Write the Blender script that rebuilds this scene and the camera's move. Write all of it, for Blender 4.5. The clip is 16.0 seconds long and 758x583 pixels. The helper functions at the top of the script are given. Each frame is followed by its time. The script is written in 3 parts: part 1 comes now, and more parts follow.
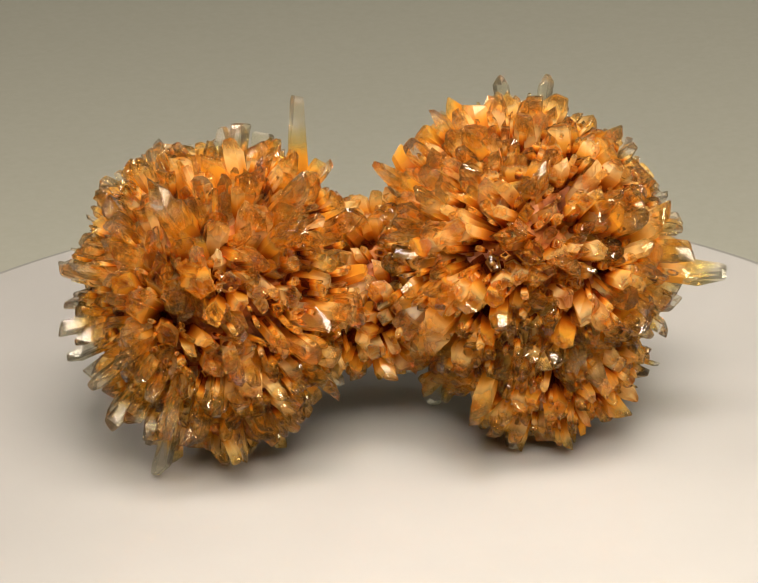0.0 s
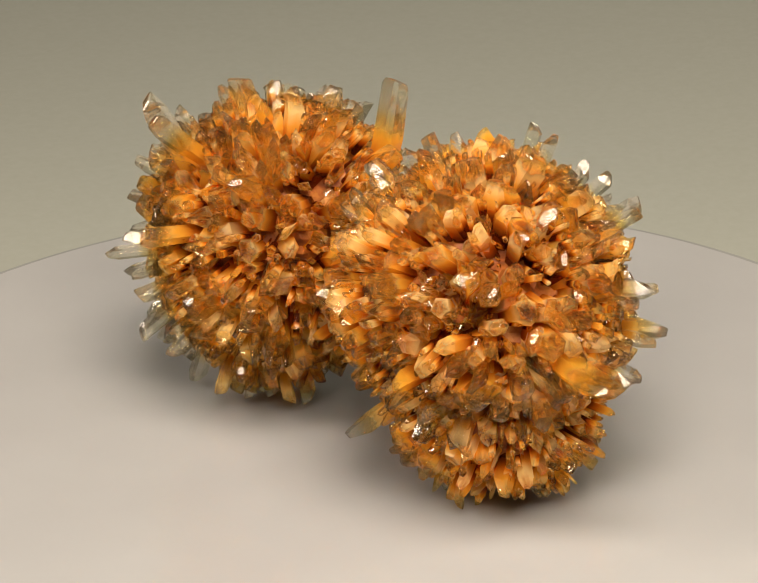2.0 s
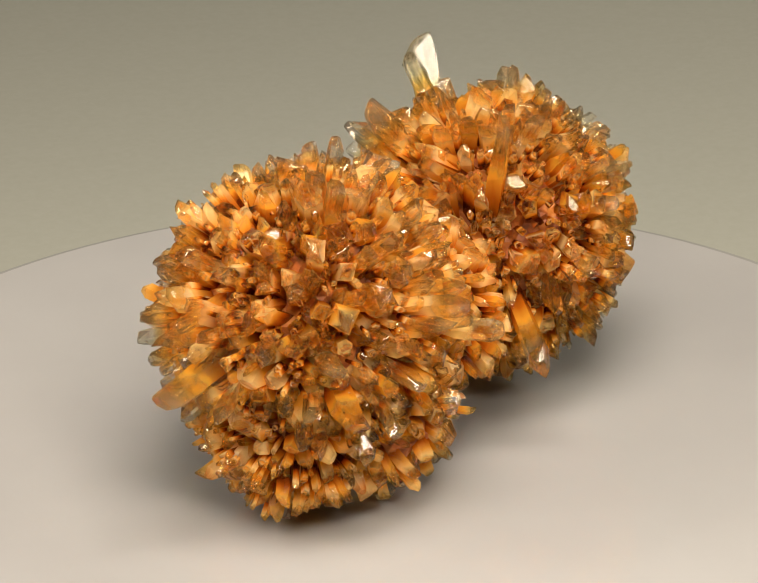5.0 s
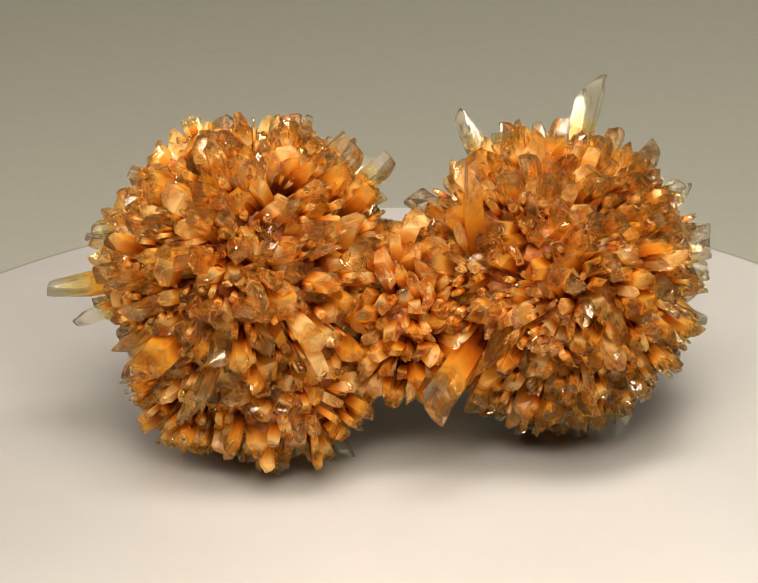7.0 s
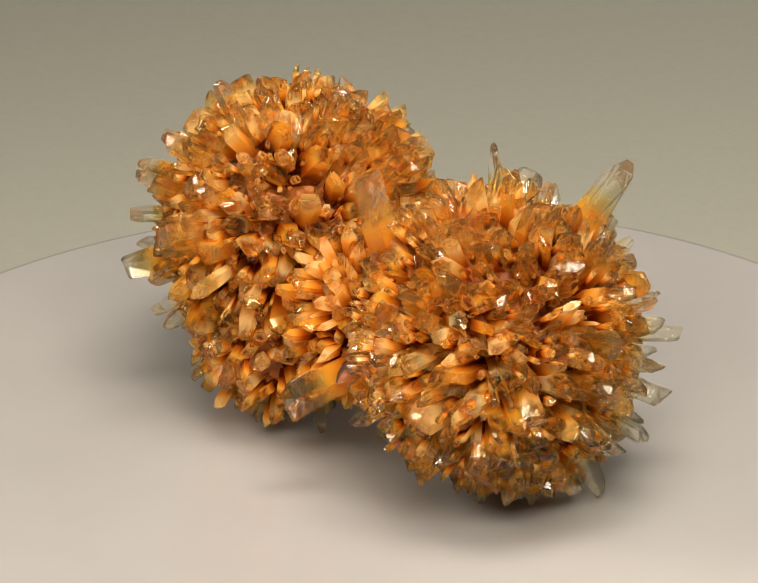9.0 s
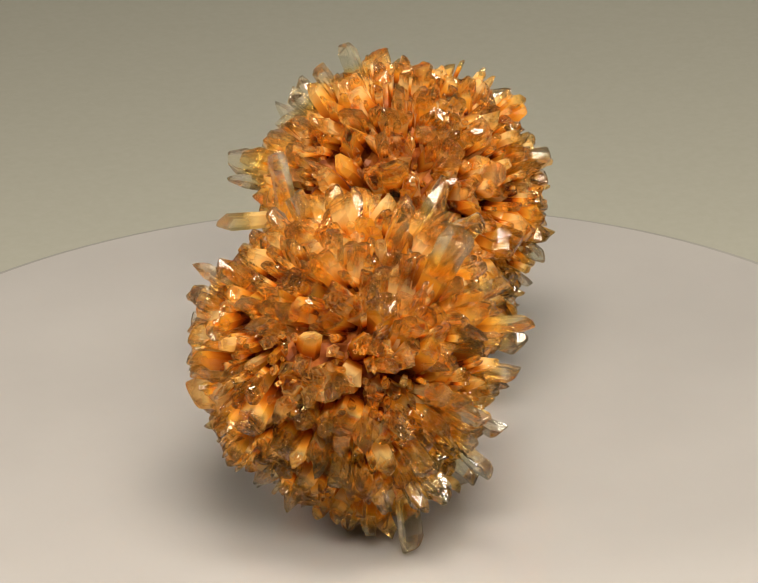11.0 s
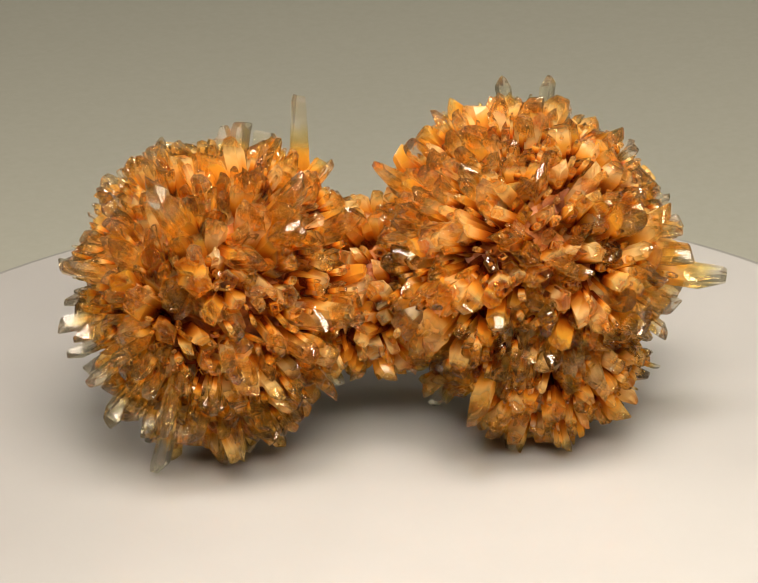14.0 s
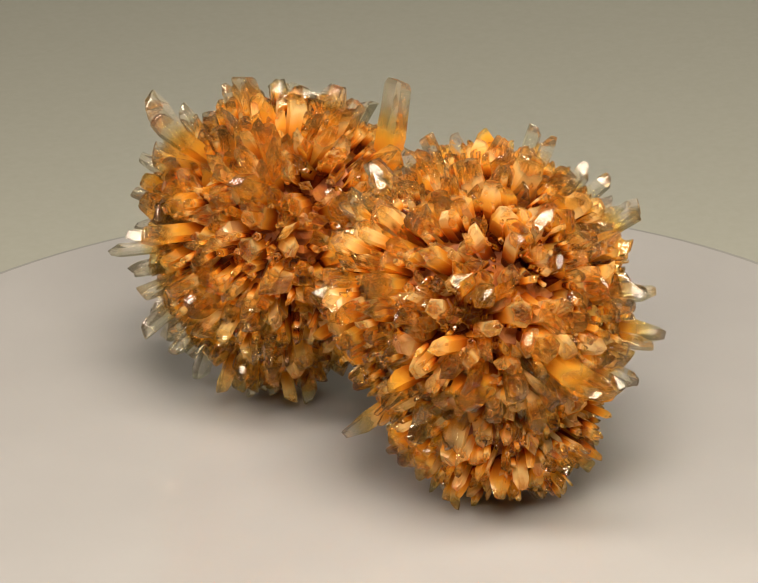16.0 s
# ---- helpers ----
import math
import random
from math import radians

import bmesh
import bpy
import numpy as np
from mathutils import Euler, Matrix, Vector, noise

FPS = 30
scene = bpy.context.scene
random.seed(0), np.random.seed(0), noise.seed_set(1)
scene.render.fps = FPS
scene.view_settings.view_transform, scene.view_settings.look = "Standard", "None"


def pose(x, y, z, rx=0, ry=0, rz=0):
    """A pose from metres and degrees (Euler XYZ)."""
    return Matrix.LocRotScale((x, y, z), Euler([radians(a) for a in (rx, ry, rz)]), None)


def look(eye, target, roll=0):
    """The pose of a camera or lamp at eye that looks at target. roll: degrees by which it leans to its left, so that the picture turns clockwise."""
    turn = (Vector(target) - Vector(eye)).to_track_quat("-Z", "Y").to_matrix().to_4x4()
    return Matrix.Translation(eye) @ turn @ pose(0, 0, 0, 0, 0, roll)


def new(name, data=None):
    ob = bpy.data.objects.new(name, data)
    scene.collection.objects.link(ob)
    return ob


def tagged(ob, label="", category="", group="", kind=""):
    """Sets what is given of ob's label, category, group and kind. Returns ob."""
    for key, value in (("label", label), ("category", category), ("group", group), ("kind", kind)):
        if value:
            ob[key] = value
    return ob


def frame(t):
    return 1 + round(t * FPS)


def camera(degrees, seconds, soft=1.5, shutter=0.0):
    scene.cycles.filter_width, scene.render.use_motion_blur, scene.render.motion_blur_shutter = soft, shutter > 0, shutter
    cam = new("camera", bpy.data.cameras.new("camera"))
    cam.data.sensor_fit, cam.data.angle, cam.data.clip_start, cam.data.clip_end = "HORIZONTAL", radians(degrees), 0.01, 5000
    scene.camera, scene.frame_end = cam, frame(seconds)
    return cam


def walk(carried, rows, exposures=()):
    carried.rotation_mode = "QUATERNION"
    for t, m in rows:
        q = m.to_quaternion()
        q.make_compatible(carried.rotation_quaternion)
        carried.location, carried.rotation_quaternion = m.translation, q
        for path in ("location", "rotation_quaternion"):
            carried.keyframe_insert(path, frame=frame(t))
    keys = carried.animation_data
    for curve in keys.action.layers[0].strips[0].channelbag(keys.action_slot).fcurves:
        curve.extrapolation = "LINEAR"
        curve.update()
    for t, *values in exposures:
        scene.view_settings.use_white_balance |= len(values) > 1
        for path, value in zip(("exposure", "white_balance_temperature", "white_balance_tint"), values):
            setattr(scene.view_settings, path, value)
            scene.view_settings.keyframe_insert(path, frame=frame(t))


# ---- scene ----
# The axis of the turntable is the world's z axis; its top lies at z = 0.
EYE = Vector((0.0, -0.36, 0.18306))
AIM = EYE + Vector((-0.00217, 0.90817, -0.41851))
cam = camera(11.26, 16.0, soft=0.9)
walk(cam, [(0.0, look(EYE, AIM, -1.659)), (16.0, look(EYE, AIM, -1.659))])

# ---- world and lights ----
world = bpy.data.worlds.new("room_air")
scene.world = world
world.use_nodes = True
world.node_tree.nodes["Background"].inputs[0].default_value = (1.0, 0.93, 0.82, 1)
world.node_tree.nodes["Background"].inputs[1].default_value = 0.03


def area_lamp(name, eye, target, sx, sy, watts, colour):
    d = bpy.data.lights.new(name, "AREA")
    d.shape, d.size, d.size_y, d.energy, d.color = "RECTANGLE", sx, sy, watts, colour
    ob = new(name, d)
    ob.matrix_world = look(eye, target)
    return ob


area_lamp("key_lamp", (0.02, -0.09, 0.25), (0.015, -0.055, 0.0), 0.14, 0.08, 1.00, (1.0, 0.90, 0.76))
area_lamp("front_lamp", (0.02, -0.19, 0.20), (0.01, -0.05, 0.0), 0.15, 0.07, 0.84, (1.0, 0.89, 0.74))
area_lamp("left_lamp", (-0.24, -0.05, 0.20), (0.0, -0.01, 0.015), 0.09, 0.09, 0.50, (1.0, 0.90, 0.76))
# unseen fill, added to brighten the right of the backdrop paper
area_lamp("backdrop_fill", (0.37, 0.10, 0.28), (0.29, 0.27, 0.0), 0.14, 0.14, 0.78, (1.0, 0.91, 0.75))
scene.view_settings.exposure = 0.12

# ---- materials ----


def material(name):
    m = bpy.data.materials.new(name)
    m.use_nodes = True
    return m, m.node_tree.nodes, m.node_tree.links, m.node_tree.nodes["Principled BSDF"]


def math_node(nodes, links, op, a, b=None, clamp=False):
    n = nodes.new("ShaderNodeMath")
    n.operation, n.use_clamp = op, clamp
    for k, v in enumerate((a, b)):
        if v is None:
            continue
        if isinstance(v, (int, float)):
            n.inputs[k].default_value = v
        else:
            links.new(v, n.inputs[k])
    return n.outputs[0]


def noise_node(nodes, links, scale, detail=3.0, vector=None):
    n = nodes.new("ShaderNodeTexNoise")
    n.inputs["Scale"].default_value, n.inputs["Detail"].default_value = scale, detail
    if vector is not None:
        links.new(vector, n.inputs["Vector"])
    return n.outputs["Fac"]


def ramp_node(nodes, links, fac, stops):
    n = nodes.new("ShaderNodeValToRGB")
    e = n.color_ramp.elements
    while len(e) < len(stops):
        e.new(0.5)
    for el, (p, c) in zip(e, stops):
        el.position, el.color = p, (*c, 1) if len(c) == 3 else c
    links.new(fac, n.inputs[0])
    return n.outputs[0]


def crystal_material():
    """Amber crystal: a milky orange root, darkened inward as painted gap shade, that clears towards the point. UV
    "Kind": (clearness, stain); UV "Side": (round, along).
    """
    m, nodes, links, bsdf = material("orange_crystal")
    kind, side = nodes.new("ShaderNodeUVMap"), nodes.new("ShaderNodeUVMap")
    kind.uv_map, side.uv_map = "Kind", "Side"
    k, sd = nodes.new("ShaderNodeSeparateXYZ"), nodes.new("ShaderNodeSeparateXYZ")
    links.new(kind.outputs[0], k.inputs[0])
    links.new(side.outputs[0], sd.inputs[0])
    clearness, stain, around, along = k.outputs[0], k.outputs[1], sd.outputs[0], sd.outputs[1]
    place = nodes.new("ShaderNodeCombineXYZ")
    links.new(math_node(nodes, links, "MULTIPLY", around, 5.0), place.inputs[0])
    links.new(math_node(nodes, links, "MULTIPLY", along, 3.0), place.inputs[1])
    links.new(math_node(nodes, links, "MULTIPLY", math_node(nodes, links, "ADD", clearness, stain), 57.0), place.inputs[2])
    veil = noise_node(nodes, links, 1.3, 4, place.outputs[0])
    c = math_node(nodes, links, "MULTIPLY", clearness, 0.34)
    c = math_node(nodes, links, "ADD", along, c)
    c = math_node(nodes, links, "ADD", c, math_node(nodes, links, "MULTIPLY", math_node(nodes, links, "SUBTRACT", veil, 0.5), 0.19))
    mr = nodes.new("ShaderNodeMapRange")
    mr.interpolation_type = "SMOOTHSTEP"
    mr.inputs["From Min"].default_value, mr.inputs["From Max"].default_value = 0.93, 1.10
    links.new(c, mr.inputs["Value"])
    mr.inputs["To Max"].default_value = 0.98
    clear = mr.outputs[0]
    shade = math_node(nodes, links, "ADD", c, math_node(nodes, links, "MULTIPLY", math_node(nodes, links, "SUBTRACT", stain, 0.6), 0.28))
    # root end goes darker than its rust, painting in the shade of the gaps
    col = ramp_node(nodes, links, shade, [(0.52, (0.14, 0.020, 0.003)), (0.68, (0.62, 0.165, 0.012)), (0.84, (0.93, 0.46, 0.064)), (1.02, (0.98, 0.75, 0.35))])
    # iron stain on the very point of some
    cap = nodes.new("ShaderNodeMapRange")
    cap.interpolation_type = "SMOOTHSTEP"
    cap.inputs["From Min"].default_value, cap.inputs["From Max"].default_value = 1.92, 2.20
    links.new(math_node(nodes, links, "ADD", math_node(nodes, links, "ADD", along, stain), math_node(nodes, links, "MULTIPLY", veil, 0.25)), cap.inputs["Value"])
    clear = math_node(nodes, links, "MULTIPLY", clear, math_node(nodes, links, "SUBTRACT", 1.0, math_node(nodes, links, "MULTIPLY", cap.outputs[0], 0.6)))
    tint = nodes.new("ShaderNodeMix")
    tint.data_type = "RGBA"
    links.new(cap.outputs[0], tint.inputs[0])
    links.new(col, tint.inputs[6])
    tint.inputs[7].default_value = (0.66, 0.20, 0.025, 1)
    # some crystals are honey yellow
    honey = nodes.new("ShaderNodeMix")
    honey.data_type, honey.blend_type = "RGBA", "MULTIPLY"
    links.new(math_node(nodes, links, "SUBTRACT", 0.8, stain, True), honey.inputs[0])
    links.new(tint.outputs[2], honey.inputs[6])
    honey.inputs[7].default_value = (0.95, 1.0, 0.62, 1)
    colour = honey.outputs[2]
    # growth lines along the prism
    fine = nodes.new("ShaderNodeCombineXYZ")
    links.new(math_node(nodes, links, "MULTIPLY", around, 34.0), fine.inputs[0])
    links.new(math_node(nodes, links, "MULTIPLY", along, 9.0), fine.inputs[1])
    links.new(math_node(nodes, links, "MULTIPLY", clearness, 31.0), fine.inputs[2])
    bump = nodes.new("ShaderNodeBump")
    bump.inputs["Strength"].default_value, bump.inputs["Distance"].default_value = 0.28, 0.0001
    links.new(noise_node(nodes, links, 1.0, 2, fine.outputs[0]), bump.inputs["Height"])
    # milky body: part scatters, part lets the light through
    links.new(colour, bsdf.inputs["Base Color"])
    bsdf.inputs["Roughness"].default_value = 0.06
    bsdf.inputs["IOR"].default_value = 1.47
    bsdf.inputs["Specular IOR Level"].default_value = 0.85
    bsdf.inputs["Transmission Weight"].default_value = 0.18
    links.new(bump.outputs[0], bsdf.inputs["Normal"])
    tr = nodes.new("ShaderNodeBsdfTranslucent")
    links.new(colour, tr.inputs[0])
    scatter = nodes.new("ShaderNodeMixShader")
    scatter.inputs[0].default_value = 0.54
    links.new(bsdf.outputs[0], scatter.inputs[1])
    links.new(tr.outputs[0], scatter.inputs[2])
    veiled = nodes.new("ShaderNodeBsdfTransparent")
    links.new(ramp_node(nodes, links, shade, [(0.50, (0.86, 0.42, 0.07)), (0.95, (0.99, 0.84, 0.46))]), veiled.inputs[0])
    milky = nodes.new("ShaderNodeMixShader")
    milky.inputs[0].default_value = 0.28
    links.new(scatter.outputs[0], milky.inputs[1])
    links.new(veiled.outputs[0], milky.inputs[2])
    # glassy point
    hue = ramp_node(nodes, links, math_node(nodes, links, "MULTIPLY", c, 0.84), [(0.75, (0.99, 0.78, 0.36)), (0.95, (0.995, 0.91, 0.66)), (1.0, (0.999, 0.98, 0.92))])
    glass = nodes.new("ShaderNodeBsdfGlass")
    glass.inputs["IOR"].default_value = 1.52
    glass.inputs["Roughness"].default_value = 0.008
    links.new(hue, glass.inputs["Color"])
    passing = nodes.new("ShaderNodeBsdfTransparent")
    links.new(hue, passing.inputs[0])
    point = nodes.new("ShaderNodeMixShader")
    point.inputs[0].default_value = 0.26
    links.new(glass.outputs[0], point.inputs[1])
    links.new(passing.outputs[0], point.inputs[2])
    both = nodes.new("ShaderNodeMixShader")
    links.new(clear, both.inputs[0])
    links.new(milky.outputs[0], both.inputs[1])
    links.new(point.outputs[0], both.inputs[2])
    links.new(both.outputs[0], nodes["Material Output"].inputs[0])
    return m


def matrix_material():
    m, nodes, links, bsdf = material("rusty_matrix")
    tex = nodes.new("ShaderNodeTexCoord")
    n = noise_node(nodes, links, 500, 6, tex.outputs["Object"])
    links.new(ramp_node(nodes, links, n, [(0.3, (0.08, 0.016, 0.003)), (0.5, (0.28, 0.075, 0.010)), (0.72, (0.55, 0.22, 0.04))]), bsdf.inputs["Base Color"])
    bsdf.inputs["Roughness"].default_value = 0.55
    return m


def plate_material():
    """Satin white plastic with a grain across the plate, under a thin gloss."""
    m, nodes, links, bsdf = material("satin_white_plastic")
    tex = nodes.new("ShaderNodeTexCoord")
    n = noise_node(nodes, links, 60, 5, tex.outputs["Object"])
    links.new(ramp_node(nodes, links, n, [(0.35, (0.270, 0.262, 0.261)), (0.65, (0.285, 0.277, 0.276))]), bsdf.inputs["Base Color"])
    grain = nodes.new("ShaderNodeTangent")
    grain.direction_type, grain.uv_map = "UV_MAP", "Grain"
    links.new(grain.outputs[0], bsdf.inputs["Tangent"])
    bsdf.inputs["Roughness"].default_value = 0.5
    bsdf.inputs["Anisotropic"].default_value = 1.0
    bsdf.inputs["Anisotropic Rotation"].default_value = 0.25
    bsdf.inputs["Specular IOR Level"].default_value = 0.72
    bsdf.inputs["Coat Weight"].default_value = 1.0
    bsdf.inputs["Coat Roughness"].default_value = 0.07
    return m


def paper_material():
    m, nodes, links, bsdf = material("grey_paper")
    tex = nodes.new("ShaderNodeTexCoord")
    n = noise_node(nodes, links, 900, 5, tex.outputs["Object"])
    links.new(ramp_node(nodes, links, n, [(0.3, (0.256, 0.257, 0.222)), (0.7, (0.268, 0.268, 0.233))]), bsdf.inputs["Base Color"])
    bsdf.inputs["Roughness"].default_value = 0.9
    return m


def wall_material():
    m, nodes, links, bsdf = material("wall_paint")
    tex = nodes.new("ShaderNodeTexCoord")
    n = noise_node(nodes, links, 14, 5, tex.outputs["Object"])
    # kept dark so the unseen walls return little fill light
    links.new(ramp_node(nodes, links, n, [(0.3, (0.15, 0.14, 0.125)), (0.7, (0.17, 0.16, 0.145))]), bsdf.inputs["Base Color"])
    bsdf.inputs["Roughness"].default_value = 0.8
    return m


CRYSTAL, MATRIX, PLATE, PAPER, WALL = crystal_material(), matrix_material(), plate_material(), paper_material(), wall_material()

# ---- structure: the paper sweep behind the turntable, and an added unseen room ----


def mesh_object(name, bm, mat, smooth=False):
    me = bpy.data.meshes.new(name)
    bm.to_mesh(me)
    bm.free()
    me.materials.append(mat)
    if smooth:
        for p in me.polygons:
            p.use_smooth = True
    return new(name, me)


def slab(name, x0, x1, y0, y1, z0, z1, mat, label):
    bm = bmesh.new()
    bmesh.ops.create_cube(bm, size=1)
    for v in bm.verts:
        v.co = Vector(((x0 + x1) / 2 + v.co.x * (x1 - x0), (y0 + y1) / 2 + v.co.y * (y1 - y0), (z0 + z1) / 2 + v.co.z * (z1 - z0)))
    return tagged(mesh_object(name, bm, mat), label, "", kind="structure")


def backdrop():
    prof = [(-0.30, 0.0), (0.20, 0.0)]
    for k in range(1, 17):
        a = math.pi / 2 * k / 16
        prof.append((0.20 + 0.20 * math.sin(a), 0.20 - 0.20 * math.cos(a)))
    prof.append((0.40, 0.62))
    bm = bmesh.new()
    sides = []
    for lift in (0.0, 0.0008):
        rows = [[bm.verts.new((x, y - lift * (z > 0.1), z - 0.0225 + lift * (z <= 0.1))) for x in (-0.5, -0.17, 0.17, 0.5)] for y, z in prof]
        sides.append(rows)
        for a, b in zip(rows, rows[1:]):
            for k in range(3):
                bm.faces.new((a[k], a[k + 1], b[k + 1], b[k]))
    bmesh.ops.recalc_face_normals(bm, faces=bm.faces[:])
    return tagged(mesh_object("backdrop", bm, PAPER, True), "curved sheet of warm grey backdrop paper", "backdrop", kind="structure")


def room():
    # closed box added out of view; its dark sides hold down the fill
    x, y0, y1, z0, z1, w = 0.80, -0.90, 0.60, -0.024, 1.0, 0.02
    slab("floor", -x, x, y0, y1, z0 - w, z0, WALL, "plain dark table surface")
    slab("ceiling", -x, x, y0, y1, z1, z1 + w, WALL, "plain dark ceiling out of view")
    slab("wall_north", -x, x, y1, y1 + w, z0, z1, WALL, "plain dark wall out of view")
    slab("wall_south", -x, x, y0 - w, y0, z0, z1, WALL, "plain dark wall out of view")
    slab("wall_east", x, x + w, y0, y1, z0, z1, WALL, "plain dark wall out of view")
    slab("wall_west", -x - w, -x, y0, y1, z0, z1, WALL, "plain dark wall out of view")


backdrop()
room()

# ---- the turntable ----


def turned(bm, profile, n=128):
    """A solid of revolution about z from (radius, height) pairs, from the axis outward and back to it."""
    rings = []
    for r, z in profile:
        if r == 0:
            rings.append([bm.verts.new((0, 0, z))])
        else:
            rings.append([bm.verts.new((r * math.cos(2 * math.pi * k / n), r * math.sin(2 * math.pi * k / n), z)) for k in range(n)])
    for a, b in zip(rings, rings[1:]):
        for k in range(n):
            q = [a[k % len(a)], a[(k + 1) % len(a)], b[(k + 1) % len(b)], b[k % len(b)]]
            bm.faces.new(list(dict.fromkeys(q)))
    bmesh.ops.recalc_face_normals(bm, faces=bm.faces[:])


def make_turntable():
    bm = bmesh.new()
    R = 0.0652
    turned(bm, [(0, 0), (R - 0.0026, 0), (R - 0.0016, -0.0003), (R - 0.0007, -0.0009), (R, -0.0020), (R, -0.004), (R - 0.003, -0.005), (0, -0.005)])
    grain = bm.loops.layers.uv.new("Grain")
    for f in bm.faces:
        for lp in f.loops:
            lp[grain].uv = (lp.vert.co.x * 5, lp.vert.co.y * 5)
    ob = mesh_object("turntable", bm, PLATE)
    bm = bmesh.new()
    turned(bm, [(0, -0.005), (0.052, -0.005), (0.055, -0.022), (0, -0.022)])
    base = mesh_object("base", bm, PLATE)
    base.parent = ob
    return tagged(ob, "round glossy white plastic turntable plate", "turntable")


turntable = make_turntable()

# ---- the mineral specimen ----
specimen = tagged(new("mineral_specimen"), "cluster of two balls of translucent orange crystals", "mineral")
BALL_A, R_A = Vector((0.0144, 0.0014, 0.0210)), 0.0163
BALL_B, R_B = Vector((-0.0171, 0.0002, 0.0180)), 0.0163
FOOT, R_FOOT = Vector((0.0163, 0.0010, 0.0112)), 0.0116
HEEL, R_HEEL = Vector((0.0108, 0.0062, 0.0105)), 0.0098
SOLE, R_SOLE = Vector((-0.0176, -0.0018, 0.0108)), 0.0112
NECK, R_NECK = Vector((-0.0014, 0.0032, 0.0164)), 0.0094
rng = random.Random(4)


def crystal_shape(verts, faces, uvs, m, length, wide, thick, point, clearness, stain, r):
    """Adds one prism with a chisel point along +z of the matrix m."""
    n, base = r.choice((4, 4, 5, 6)), len(verts)
    skew, blunt = r.uniform(-0.6, 0.6), r.uniform(0.30, 0.74)
    angles = [2 * math.pi / n * (k + r.uniform(-0.16, 0.16)) for k in range(n)]
    ups = [r.uniform(-0.5, 0.3) * point for _ in range(n)]
    tx, ty = r.uniform(-0.25, 0.25), r.uniform(-0.3, 0.3)
    heights = []
    for ring, (z, s) in enumerate(((0, 0.78), (length - point, 1.0), (length - point * 0.14, blunt + 0.16), (length, blunt))):
        for k, a in enumerate(angles):
            x, y, zz = math.cos(a) * wide / 2 * s, math.sin(a) * thick / 2 * s, z
            if ring == 1:
                zz += ups[k]
            if ring >= 2:
                x, y = x * 1.15 + tx * wide / 2, y * 0.7 + ty * thick / 2
                zz += skew * x
            verts.append(m @ Vector((x, y, zz)))
            heights.append(max(0.0, min(1.0, zz / length)))

    def add(ids, rounds):
        faces.append(tuple(base + i for i in ids))
        uvs.extend((rd, heights[i]) for i, rd in zip(ids, rounds))

    for ring in range(3):
        for k in range(n):
            i, j = ring * n + k, ring * n + (k + 1) % n
            add((i, j, j + n, i + n), (k / n, (k + 1) / n, (k + 1) / n, k / n))
    add([3 * n + k for k in range(n)], [k / n for k in range(n)])
    add(list(reversed(range(n))), [k / n for k in reversed(range(n))])
    return len(uvs)


def crystal_mesh(name, items):
    verts, faces, side, kinds = [], [], [], []
    for m, length, wide, thick, point, clearness, stain, r in items:
        end = crystal_shape(verts, faces, side, m, length, wide, thick, point, clearness, stain, r)
        kinds.extend([(clearness, stain)] * (end - len(kinds)))
    me = bpy.data.meshes.new(name)
    me.from_pydata(verts, [], faces)
    for layer_name, values in (("Kind", kinds), ("Side", side)):
        layer = me.uv_layers.new(name=layer_name)
        layer.data.foreach_set("uv", np.array(values, dtype=np.float32).ravel())
    me.materials.append(CRYSTAL)
    return me


def aim(base, tip, spin):
    q = (tip - base).to_track_quat("Z", "Y")
    return Matrix.Translation(base) @ q.to_matrix().to_4x4() @ Matrix.Rotation(spin, 4, "Z")


def core(name, centre, radius, label):
    bm = bmesh.new()
    bmesh.ops.create_icosphere(bm, subdivisions=5, radius=radius)
    for v in bm.verts:
        v.co *= 1 + 0.16 * noise.noise(v.co * 260) + 0.10 * noise.noise(v.co * 800) + 0.06 * noise.noise(v.co * 2200)
        v.co += centre
    ob = mesh_object(name, bm, MATRIX)
    ob.parent = specimen
    return tagged(ob, label)


core("matrix", BALL_A, R_A * 0.64, "rusty brown crystalline matrix")
core("matrix", BALL_B, R_B * 0.64, "rusty brown crystalline matrix")
core("matrix", FOOT, R_FOOT * 0.66, "rusty brown crystalline matrix")
core("matrix", HEEL, R_HEEL * 0.66, "rusty brown crystalline matrix")
core("matrix", SOLE, R_SOLE * 0.66, "rusty brown crystalline matrix")
core("matrix", NECK, R_NECK * 0.62, "rusty brown crystalline matrix")


def directions(n, r, jitter):
    out = []
    for k in range(n):
        z = 1 - 2 * (k + 0.5) / n
        a, s = k * 2.399963 + n, math.sqrt(1 - z * z)
        d = Vector((s * math.cos(a), s * math.sin(a), z)) + Vector([r.gauss(0, jitter) for _ in range(3)])
        out.append(d.normalized())
    return out


def sheaves(n, radius, r):
    """Bundles of crystals that spring from a point of their own: direction, offset of the source, reach, clearness."""
    return [(d, Vector([r.gauss(0, 0.10) * radius for _ in range(3)]), r.uniform(0.93, 1.05), r.uniform(-0.16, 0.16)) for d in directions(n, r, 0.25)]


